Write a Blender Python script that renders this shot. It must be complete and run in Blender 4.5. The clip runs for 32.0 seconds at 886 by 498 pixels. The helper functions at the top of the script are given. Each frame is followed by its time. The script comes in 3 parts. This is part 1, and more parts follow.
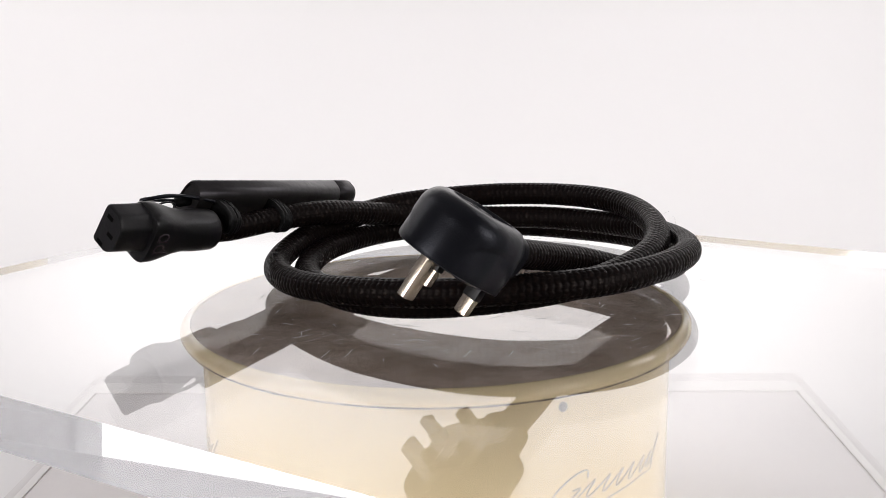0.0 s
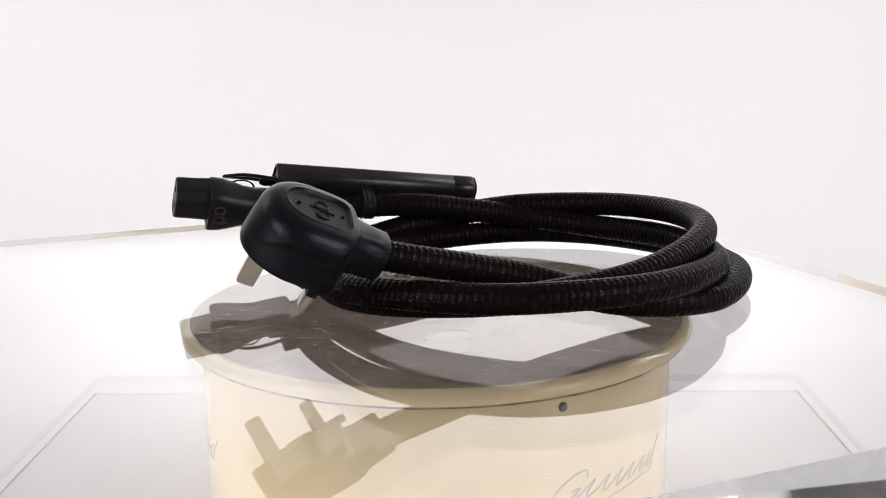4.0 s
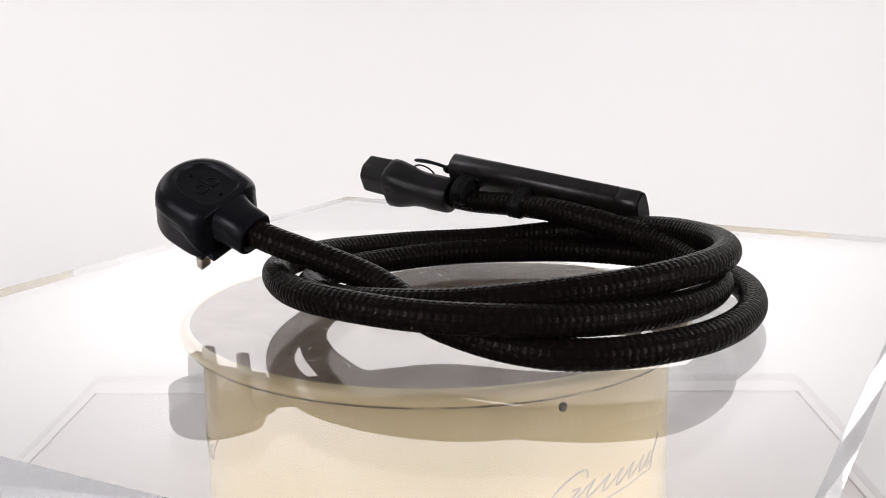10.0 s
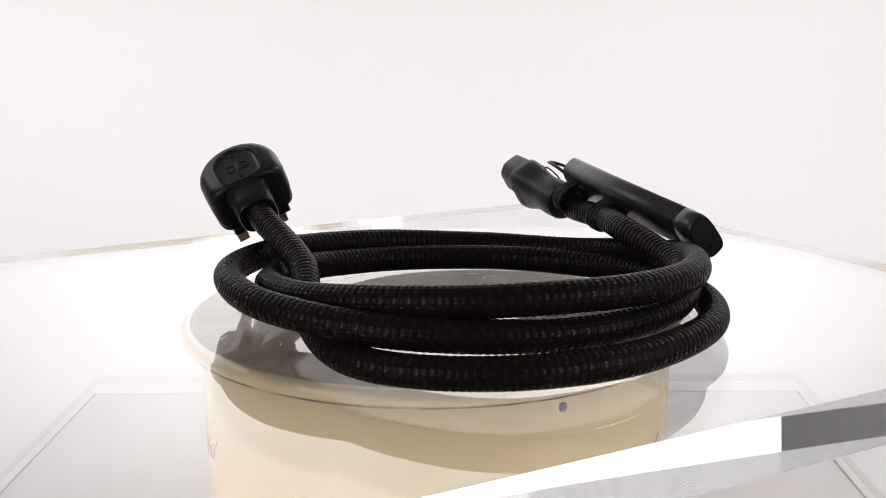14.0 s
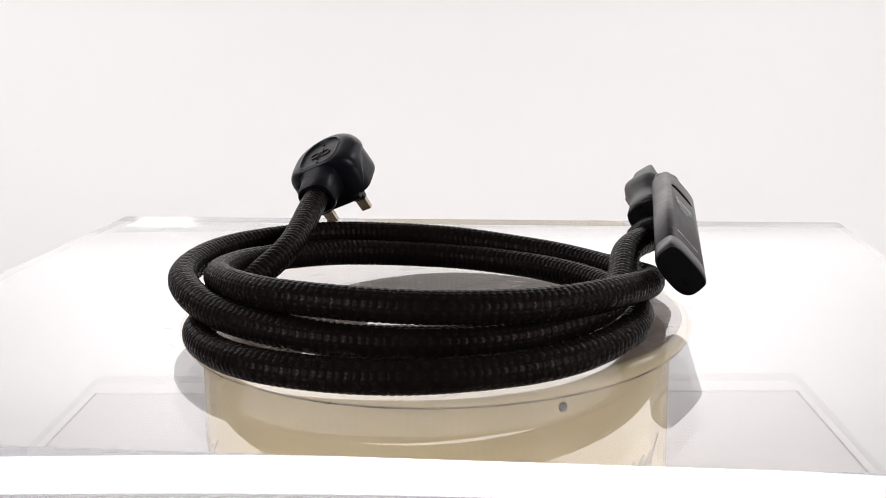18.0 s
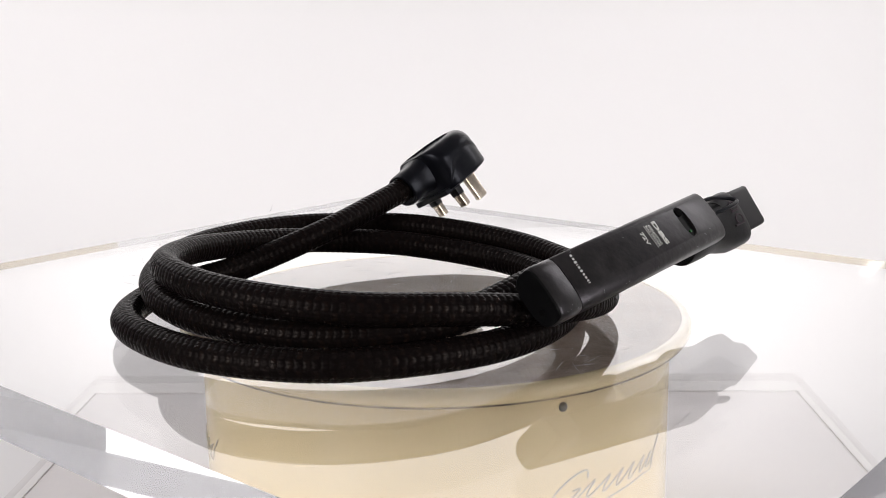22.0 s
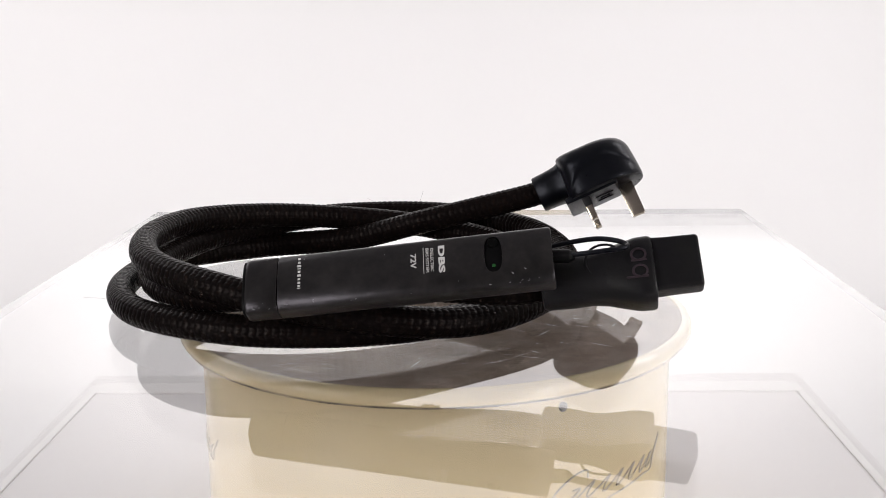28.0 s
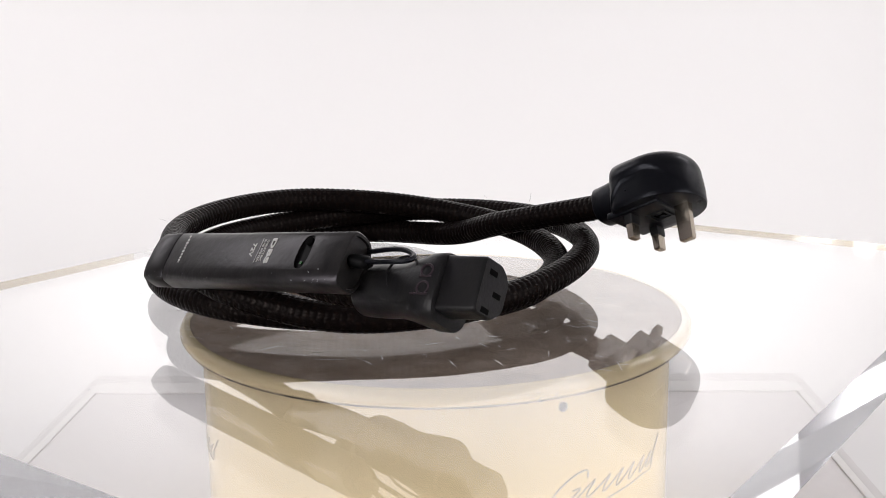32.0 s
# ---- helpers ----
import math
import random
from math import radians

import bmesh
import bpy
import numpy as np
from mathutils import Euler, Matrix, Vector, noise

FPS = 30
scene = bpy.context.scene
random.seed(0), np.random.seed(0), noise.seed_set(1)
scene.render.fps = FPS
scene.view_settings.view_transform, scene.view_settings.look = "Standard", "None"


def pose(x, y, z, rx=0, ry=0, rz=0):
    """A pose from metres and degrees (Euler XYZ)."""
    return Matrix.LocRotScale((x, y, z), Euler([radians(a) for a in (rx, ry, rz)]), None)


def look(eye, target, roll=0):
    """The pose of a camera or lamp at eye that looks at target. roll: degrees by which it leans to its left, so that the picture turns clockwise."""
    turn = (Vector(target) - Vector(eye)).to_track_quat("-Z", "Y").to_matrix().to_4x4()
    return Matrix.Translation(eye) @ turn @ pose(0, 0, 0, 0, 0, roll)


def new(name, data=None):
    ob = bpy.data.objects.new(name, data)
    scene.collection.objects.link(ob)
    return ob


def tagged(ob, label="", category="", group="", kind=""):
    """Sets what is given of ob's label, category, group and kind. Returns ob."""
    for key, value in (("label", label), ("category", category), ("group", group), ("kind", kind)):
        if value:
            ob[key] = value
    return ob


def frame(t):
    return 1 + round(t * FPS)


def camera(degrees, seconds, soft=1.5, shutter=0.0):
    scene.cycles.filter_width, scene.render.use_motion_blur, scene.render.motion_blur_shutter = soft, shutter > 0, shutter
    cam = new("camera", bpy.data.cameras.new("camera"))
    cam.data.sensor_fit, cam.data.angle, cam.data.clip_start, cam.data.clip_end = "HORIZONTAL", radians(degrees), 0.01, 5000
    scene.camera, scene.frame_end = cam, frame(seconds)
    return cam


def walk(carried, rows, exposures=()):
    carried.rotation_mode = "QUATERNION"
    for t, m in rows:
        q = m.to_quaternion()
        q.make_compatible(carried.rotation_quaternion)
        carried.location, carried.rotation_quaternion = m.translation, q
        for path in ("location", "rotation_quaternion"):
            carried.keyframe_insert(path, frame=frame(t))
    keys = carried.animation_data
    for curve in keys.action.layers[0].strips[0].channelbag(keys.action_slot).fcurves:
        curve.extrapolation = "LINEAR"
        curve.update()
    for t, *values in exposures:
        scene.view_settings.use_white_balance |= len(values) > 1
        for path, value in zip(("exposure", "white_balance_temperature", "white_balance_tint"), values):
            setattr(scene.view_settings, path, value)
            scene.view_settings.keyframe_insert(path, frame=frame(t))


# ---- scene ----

# ---- camera: it stands still on a tripod ----
S = 0.525                      # metres per unit of the plan
FLOOR = 0.295                  # plan height of the sweep below the origin
SPIN = 8.5367                  # degrees a second, clockwise from above


def P(x, y, z):
    """A point of the plan in metres above the sweep."""
    return Vector((x * S, y * S, (z + FLOOR) * S))


cam = camera(43.98, 32.0, soft=0.9)
EYE = P(0.0, -1.0, 0.2123)
PITCH, YAW, ROLL = 11.811, 0.412, -0.63
AIM = EYE + Vector((math.sin(radians(YAW)) * math.cos(radians(PITCH)), math.cos(radians(YAW)) * math.cos(radians(PITCH)), -math.sin(radians(PITCH))))
walk(cam, [(0.0, look(EYE, AIM, ROLL)), (32.0, look(EYE, AIM, ROLL))])

# ---- light ----
scene.view_settings.exposure = 0.455
scene.cycles.max_bounces = 24
scene.cycles.transmission_bounces = 24
scene.cycles.glossy_bounces = 24
world = bpy.data.worlds.new("world")
scene.world = world
world.use_nodes = True
world.node_tree.nodes["Background"].inputs[0].default_value = (1.0, 0.97, 0.95, 1)
world.node_tree.nodes["Background"].inputs[1].default_value = 0.05


def softbox(name, eye, target, w, h, watts, colour=(1.0, 0.962, 0.960)):
    lamp = bpy.data.lights.new(name, "AREA")
    lamp.shape, lamp.size, lamp.size_y, lamp.energy = "RECTANGLE", w, h, watts
    lamp.color = colour
    ob = new(name, lamp)
    ob.matrix_world = look(eye, target)
    return ob


softbox("softbox_top", (0, 0.12, 1.36), (0, 0.12, 0), 1.7, 1.4, 1.1)
# two unseen lamps, added to brighten the wall behind
softbox("wall_fill_lamp", (-0.90, 0.50, 0.90), (0.15, 1.19, 0.25), 0.25, 0.6, 3.2, (1.0, 0.968, 0.985))
softbox("wall_fill_lamp", (0.90, 0.50, 0.90), (-0.15, 1.19, 0.25), 0.25, 0.6, 4.25, (1.0, 0.968, 0.985))
softbox("softbox_left", (-1.115, -1.034, 0.52), (0, 0.0, 0.08), 0.66, 0.66, 12.6)
softbox("softbox_right", (1.17, -0.90, 0.52), (0, 0.0, 0.08), 0.54, 0.66, 11.6)


# ---- materials ----
def material(name, colour, rough=0.5, metal=0.0, grain=0.0, grain_scale=400.0, bump=0.0, bump_scale=600.0, spec=0.5, stain=None, stain_scale=20.0, coat=0.0, tint=(1, 1, 1), vary=0.09):
    m = bpy.data.materials.new(name)
    m.use_nodes = True
    nt = m.node_tree
    b = nt.nodes["Principled BSDF"]
    b.inputs["Base Color"].default_value = (*colour, 1)
    b.inputs["Roughness"].default_value = rough
    b.inputs["Metallic"].default_value = metal
    b.inputs["Specular IOR Level"].default_value = spec
    b.inputs["Coat Weight"].default_value = coat
    b.inputs["Specular Tint"].default_value = (*tint, 1)
    tc = nt.nodes.new("ShaderNodeTexCoord")
    if grain or stain:
        mix = nt.nodes.new("ShaderNodeMix")
        mix.data_type = "RGBA"
        n1 = nt.nodes.new("ShaderNodeTexNoise")
        n1.inputs["Scale"].default_value = stain_scale
        n1.inputs["Detail"].default_value = 6
        n1.inputs["Roughness"].default_value = 0.65
        nt.links.new(tc.outputs["Object"], n1.inputs["Vector"])
        ramp = nt.nodes.new("ShaderNodeMapRange")
        ramp.inputs["From Min"].default_value, ramp.inputs["From Max"].default_value = 0.35, 0.68
        nt.links.new(n1.outputs["Fac"], ramp.inputs["Value"])
        mix.inputs["A"].default_value = (*colour, 1)
        mix.inputs["B"].default_value = (*(stain or colour), 1)
        nt.links.new(ramp.outputs["Result"], mix.inputs["Factor"])
        n2 = nt.nodes.new("ShaderNodeTexNoise")
        n2.inputs["Scale"].default_value = grain_scale
        n2.inputs["Detail"].default_value = 3
        nt.links.new(tc.outputs["Object"], n2.inputs["Vector"])
        hsv = nt.nodes.new("ShaderNodeHueSaturation")
        mr = nt.nodes.new("ShaderNodeMapRange")
        mr.inputs["To Min"].default_value, mr.inputs["To Max"].default_value = 1 - grain, 1 + grain
        nt.links.new(n2.outputs["Fac"], mr.inputs["Value"])
        nt.links.new(mr.outputs["Result"], hsv.inputs["Value"])
        nt.links.new(mix.outputs["Result"], hsv.inputs["Color"])
        nt.links.new(hsv.outputs["Color"], b.inputs["Base Color"])
        rr = nt.nodes.new("ShaderNodeMapRange")
        rr.inputs["To Min"].default_value, rr.inputs["To Max"].default_value = max(0.02, rough - vary), min(1, rough + vary)
        nt.links.new(n1.outputs["Fac"], rr.inputs["Value"])
        nt.links.new(rr.outputs["Result"], b.inputs["Roughness"])
    if bump:
        n3 = nt.nodes.new("ShaderNodeTexNoise")
        n3.inputs["Scale"].default_value = bump_scale
        n3.inputs["Detail"].default_value = 4
        nt.links.new(tc.outputs["Object"], n3.inputs["Vector"])
        bp = nt.nodes.new("ShaderNodeBump")
        bp.inputs["Strength"].default_value = bump
        bp.inputs["Distance"].default_value = 0.0004
        nt.links.new(n3.outputs["Fac"], bp.inputs["Height"])
        nt.links.new(bp.outputs["Normal"], b.inputs["Normal"])
    return m


def acrylic(name, colour, rough=0.0):
    m = bpy.data.materials.new(name)
    m.use_nodes = True
    nt = m.node_tree
    nt.nodes.remove(nt.nodes["Principled BSDF"])
    g = nt.nodes.new("ShaderNodeBsdfGlass")
    g.inputs["Color"].default_value = (*colour, 1)
    g.inputs["IOR"].default_value = 1.49
    g.inputs["Roughness"].default_value = rough
    nt.links.new(g.outputs["BSDF"], nt.nodes["Material Output"].inputs["Surface"])
    return m


def underside(name, colour, share):
    """The face that the sheet rests on: it lets light out as the clear faces do, but mirrors less, save where all light is turned back."""
    m = bpy.data.materials.new(name)
    m.use_nodes = True
    nt = m.node_tree
    nt.nodes.remove(nt.nodes["Principled BSDF"])
    r = nt.nodes.new("ShaderNodeBsdfRefraction")
    g = nt.nodes.new("ShaderNodeBsdfGlossy")
    for node in (r, g):
        node.inputs["Color"].default_value = (*colour, 1)
        node.inputs["Roughness"].default_value = 0.0
    r.inputs["IOR"].default_value = 1.49
    f = nt.nodes.new("ShaderNodeFresnel")
    f.inputs["IOR"].default_value = 1.49
    less = nt.nodes.new("ShaderNodeMath")
    less.operation = "MULTIPLY"
    less.inputs[1].default_value = share
    total = nt.nodes.new("ShaderNodeMath")
    total.operation = "GREATER_THAN"
    total.inputs[1].default_value = 0.985
    most = nt.nodes.new("ShaderNodeMath")
    most.operation = "MAXIMUM"
    mix = nt.nodes.new("ShaderNodeMixShader")
    nt.links.new(f.outputs["Fac"], less.inputs[0])
    nt.links.new(f.outputs["Fac"], total.inputs[0])
    nt.links.new(less.outputs["Value"], most.inputs[0])
    nt.links.new(total.outputs["Value"], most.inputs[1])
    nt.links.new(most.outputs["Value"], mix.inputs["Fac"])
    nt.links.new(r.outputs["BSDF"], mix.inputs[1])
    nt.links.new(g.outputs["BSDF"], mix.inputs[2])
    nt.links.new(mix.outputs["Shader"], nt.nodes["Material Output"].inputs["Surface"])
    return m


WHITE = material("white_paper", (0.74, 0.736, 0.73), 0.9, grain=0.01, grain_scale=900, bump=0.05, spec=0.1)
ROOM = material("dim_room_paint", (0.19, 0.18, 0.195), 0.9, grain=0.05, grain_scale=40)
CREAM = material("cream_paint", (0.89, 0.74, 0.455), 0.22, grain=0.02, grain_scale=300, stain=(0.86, 0.71, 0.425), stain_scale=25, bump=0.06, bump_scale=300, coat=0.3)
MAT = material("worn_grey_felt", (0.33, 0.245, 0.185), 0.7, grain=0.28, grain_scale=330, stain=(0.52, 0.42, 0.345), stain_scale=48, bump=0.3, bump_scale=700)
CLEAR = acrylic("clear_acrylic", (0.970, 0.972, 0.974))
UNDER = underside("dull_underside", (0.970, 0.972, 0.974), 0.4)
EDGE = acrylic("flame_polished_edge", (0.95, 0.952, 0.958), 0.035)
BRAID = material("braided_sleeve", (0.0031, 0.0023, 0.0024), 0.34, grain=0.35, grain_scale=500, stain=(0.0045, 0.0033, 0.0030), stain_scale=90, spec=0.028, tint=(1.0, 0.88, 0.82))
YARN = material("brown_yarn", (0.0072, 0.0044, 0.0034), 0.27, grain=0.5, grain_scale=350, stain=(0.0038, 0.0028, 0.0029), stain_scale=120, spec=0.062, tint=(1.0, 0.90, 0.82))
RUBBER = material("black_rubber", (0.0026, 0.0028, 0.0042), 0.31, grain=0.2, grain_scale=500, stain=(0.0040, 0.0041, 0.0052), stain_scale=60, bump=0.25, bump_scale=1500, spec=0.13, tint=(0.84, 0.88, 1.0))
PACKPAINT = material("scuffed_black_paint", (0.0046, 0.0043, 0.0040), 0.34, grain=0.5, grain_scale=500, stain=(0.011, 0.0103, 0.0092), stain_scale=130, bump=0.45, bump_scale=260, spec=0.27, tint=(0.95, 0.90, 1.0), vary=0.12)
SCUFF = material("pale_scuff", (0.16, 0.16, 0.17), 0.5)
# near black: own colour of button and fuse mark, painted shade for holes
DARK = material("black_and_hole_shade", (0.002, 0.002, 0.002), 0.8, spec=0.03)
INK = material("pale_grey_ink", (0.46, 0.46, 0.45), 0.6, grain=0.2, grain_scale=900)
LOGO = material("dull_mauve_ink", (0.030, 0.021, 0.026), 0.5, grain=0.2, grain_scale=900, spec=0.15)
STRAP = material("grey_glued_strap", (0.0028, 0.0028, 0.0030), 0.42, grain=0.6, grain_scale=450, stain=(0.0075, 0.0075, 0.0075), stain_scale=300, bump=0.7, bump_scale=500, spec=0.09)
METAL = material("nickel_brass", (0.50, 0.44, 0.36), 0.22, metal=1.0, grain=0.05, bump=0.08, bump_scale=500)
SLEEVE = material("pin_sleeve", (0.006, 0.006, 0.0065), 0.4, spec=0.2)
SOCKET_BLACK = material("worn_black_plastic", (0.0034, 0.0031, 0.0042), 0.40, grain=0.3, grain_scale=400, stain=(0.0055, 0.0053, 0.0052), stain_scale=80, bump=0.25, bump_scale=900, spec=0.20)
END_BLACK = material("soft_black_plastic", (0.0022, 0.0022, 0.0024), 0.45, grain=0.3, grain_scale=300, spec=0.06)
GREEN = material("green_lens", (0.008, 0.06, 0.012), 0.2)
BASE_GREY = material("grey_board", (0.58, 0.558, 0.555), 0.4, grain=0.03, grain_scale=200, stain=(0.61, 0.585, 0.58), stain_scale=8)
BASE_WHITE = material("white_board", (0.67, 0.66, 0.65), 0.5, grain=0.01)
SCRIPT = material("grey_script", (0.56, 0.52, 0.45), 0.5, grain=0.1)
SCRATCH = material("white_scratch", (0.85, 0.85, 0.85), 0.6)
SEAM = material("seam_dirt", (0.13, 0.11, 0.085), 0.7, grain=0.5, grain_scale=90, stain=(0.60, 0.50, 0.34), stain_scale=45)
SMUDGE = material("dark_chip", (0.05, 0.045, 0.04), 0.7)


# ---- mesh helpers ----
def part(name, bm, mat, parent=None, label="", smooth=True, m=None):
    me = bpy.data.meshes.new(name)
    if m is not None:
        bm.transform(m)
    bmesh.ops.recalc_face_normals(bm, faces=bm.faces[:])
    bm.to_mesh(me)
    bm.free()
    if smooth:
        me.shade_smooth()
        me.set_sharp_from_angle(angle=radians(38))
    me.materials.append(mat)
    ob = new(name, me)
    if parent:
        ob.parent = parent
    return tagged(ob, label)


def thing(name, label, category, kind="", at=None):
    ob = new(name)
    ob.empty_display_size = 0.02
    if at is not None:
        ob.matrix_world = at
    return tagged(ob, label, category, "", kind)


def box(x0, y0, z0, x1, y1, z1, bevel=0.0, seg=2):
    bm = bmesh.new()
    bmesh.ops.create_cube(bm, size=1)
    bmesh.ops.transform(bm, verts=bm.verts, matrix=Matrix.Translation(((x0 + x1) / 2, (y0 + y1) / 2, (z0 + z1) / 2)) @ Matrix.Diagonal((x1 - x0, y1 - y0, z1 - z0, 1)))
    if bevel:
        bmesh.ops.bevel(bm, geom=bm.edges[:], offset=bevel, segments=seg, affect="EDGES", profile=0.6)
    return bm


def rings(sections, cap=True):
    """A skin over rings of points that all have one count."""
    bm = bmesh.new()
    vs = [[bm.verts.new(p) for p in ring] for ring in sections]
    n = len(vs[0])
    for a, b in zip(vs, vs[1:]):
        for i in range(n):
            bm.faces.new((a[i], a[(i + 1) % n], b[(i + 1) % n], b[i]))
    if cap:
        bm.faces.new(vs[0])
        bm.faces.new(vs[-1])
    return bm


def oval(hx, hy, z, n=48, power=2.5, cx=0.0, cy=0.0):
    out = []
    for i in range(n):
        a = 2 * math.pi * i / n
        c, s = math.cos(a), math.sin(a)
        out.append((cx + hx * math.copysign(abs(c) ** (2 / power), c), cy + hy * math.copysign(abs(s) ** (2 / power), s), z))
    return out


def rounded(pts, radius, n=6):
    """The outline of a convex polygon with rounded corners."""
    out, pts = [], [Vector((x, y)) for x, y in pts]
    for a, b, c in zip(pts[-1:] + pts[:-1], pts, pts[1:] + pts[:1]):
        p, q = b + (a - b).normalized() * radius, b + (c - b).normalized() * radius
        out += [p * (1 - f) ** 2 + 2 * b * f * (1 - f) + q * f * f for f in (k / n for k in range(n + 1))]
    return [(v.x, v.y) for v in out]


def lathe(profile, n=160):
    return rings([[(r * math.cos(2 * math.pi * i / n), r * math.sin(2 * math.pi * i / n), z) for i in range(n)] for r, z in profile])


def sweep_path(points, radius, n=10, flat=1.0):
    """A thin tube along points."""
    pts = [Vector(p) for p in points]
    up = Vector((0, 0, 1))
    out = []
    for i, p in enumerate(pts):
        t = (pts[min(i + 1, len(pts) - 1)] - pts[max(i - 1, 0)]).normalized()
        side = t.cross(up).normalized() if abs(t.dot(up)) < 0.98 else Vector((1, 0, 0))
        nor = side.cross(t)
        out.append([p + side * radius * math.cos(2 * math.pi * k / n) + nor * radius * flat * math.sin(2 * math.pi * k / n) for k in range(n)])
    return rings(out)


def smooth_line(points, step):
    """Points every step metres along a Catmull-Rom line through the given ones."""
    pts = [Vector(p) for p in points]
    pts = [2 * pts[0] - pts[1]] + pts + [2 * pts[-1] - pts[-2]]
    dense = []
    for i in range(1, len(pts) - 2):
        a, b, c, d = pts[i - 1:i + 3]
        for k in range(24):
            f = k / 24
            dense.append(0.5 * (2 * b + (c - a) * f + (2 * a - 5 * b + 4 * c - d) * f * f + (3 * b - a - 3 * c + d) * f ** 3))
    dense.append(pts[-2])
    out, gap = [dense[0]], step
    for p, q in zip(dense, dense[1:]):
        length = (q - p).length
        while length >= gap and length > 1e-9:
            p = p.lerp(q, gap / length)
            length = (q - p).length
            out.append(p)
            gap = step
        gap -= length
    return out


def lettering(text, size, m, mat, parent, name="lettering", label="", depth=0.00012, stretch=1.0, bold=0.0):
    cu = bpy.data.curves.new("letters", "FONT")
    cu.body, cu.size, cu.extrude, cu.resolution_u, cu.offset = text, size, depth, 3, bold
    cu.align_x, cu.align_y = "CENTER", "CENTER"
    ob = new("letters", cu)
    bpy.context.view_layer.update()
    me = bpy.data.meshes.new_from_object(ob.evaluated_get(bpy.context.evaluated_depsgraph_get()))
    bpy.data.objects.remove(ob)
    me.transform(m @ Matrix.Diagonal((stretch, 1, 1, 1)))
    me.materials.clear()
    me.materials.append(mat)
    out = new(name, me)
    out.parent = parent
    return tagged(out, label)


def carve(ob, bm, m):
    """Cuts the closed solid bm out of ob."""
    bm.transform(m)
    bmesh.ops.recalc_face_normals(bm, faces=bm.faces[:])
    me = bpy.data.meshes.new("cutter")
    bm.to_mesh(me)
    bm.free()
    cutter = new("cutter", me)
    mod = ob.modifiers.new("cut", "BOOLEAN")
    mod.object, mod.operation, mod.solver = cutter, "DIFFERENCE", "EXACT"
    bpy.context.view_layer.update()
    cut = bpy.data.meshes.new_from_object(ob.evaluated_get(bpy.context.evaluated_depsgraph_get()))
    ob.modifiers.clear()
    old, ob.data = ob.data, cut
    cut.name = old.name
    bpy.data.objects.remove(cutter)
    bpy.data.meshes.remove(me)
    bpy.data.meshes.remove(old)


def frame_of(x, y, z, origin):
    return Matrix.Translation(origin) @ Matrix((x, y, z)).transposed().to_4x4()


def bm_join(*bms):
    out = bmesh.new()
    for b in bms:
        me = bpy.data.meshes.new("tmp")
        b.to_mesh(me)
        b.free()
        out.from_mesh(me)
        bpy.data.meshes.remove(me)
    return out


# ---- the white sweep: floor, cove and walls ----
def sweep():
    bm = bmesh.new()
    prof = [(-1.5, 0.0), (0.0, 0.0), (0.5, 0.0), (0.75, 0.0)]
    for i in range(1, 13):
        a = math.pi / 2 * i / 12
        prof.append((0.75 + 0.45 * math.sin(a), 0.45 - 0.45 * math.cos(a)))
    prof.append((1.2, 1.4))
    vs = [[bm.verts.new((x, y, z)) for y, z in prof] for x in (-1.3, 1.3)]
    for i in range(len(prof) - 1):
        bm.faces.new((vs[0][i], vs[1][i], vs[1][i + 1], vs[0][i + 1]))
    ob = part("backdrop", bm, WHITE)
    tagged(ob, "seamless white paper sweep under and behind the display", "backdrop", "", "structure")
    # unseen white boards, added at both sides to bounce light inwards
    for x, y in ((-1.0, 0.80), (1.0, 0.38)):
        w = part("bounce_board", box(x - 0.005, y, 0.0005, x + 0.005, 1.19, 1.39), WHITE, smooth=False)
        tagged(w, "unseen white board added beside the sweep to bounce light", "wall", "", "structure")
    # unseen low card, added so that the sheet's end face looks pale
    w = part("fill_card", box(0.996, -0.46, 0.0005, 1.004, 0.376, 0.66), WHITE, smooth=False)
    tagged(w, "unseen low white card added to brighten the sheet's end face", "wall", "", "structure")
    for nm, b in (("wall_left", (-1.32, -1.52, 0, -1.3, 1.22, 1.4)), ("wall_right", (1.3, -1.52, 0, 1.32, 1.22, 1.4)), ("wall_front", (-1.3, -1.52, 0, 1.3, -1.5, 1.4)), ("ceiling", (-1.32, -1.52, 1.4, 1.32, 1.22, 1.42))):
        w = part(nm, box(*b), ROOM, smooth=False)
        tagged(w, "plain dark grey wall of the dim studio room" if "wall" in nm else "plain dark grey ceiling of the studio room", "wall" if "wall" in nm else "ceiling", "", "structure")


sweep()


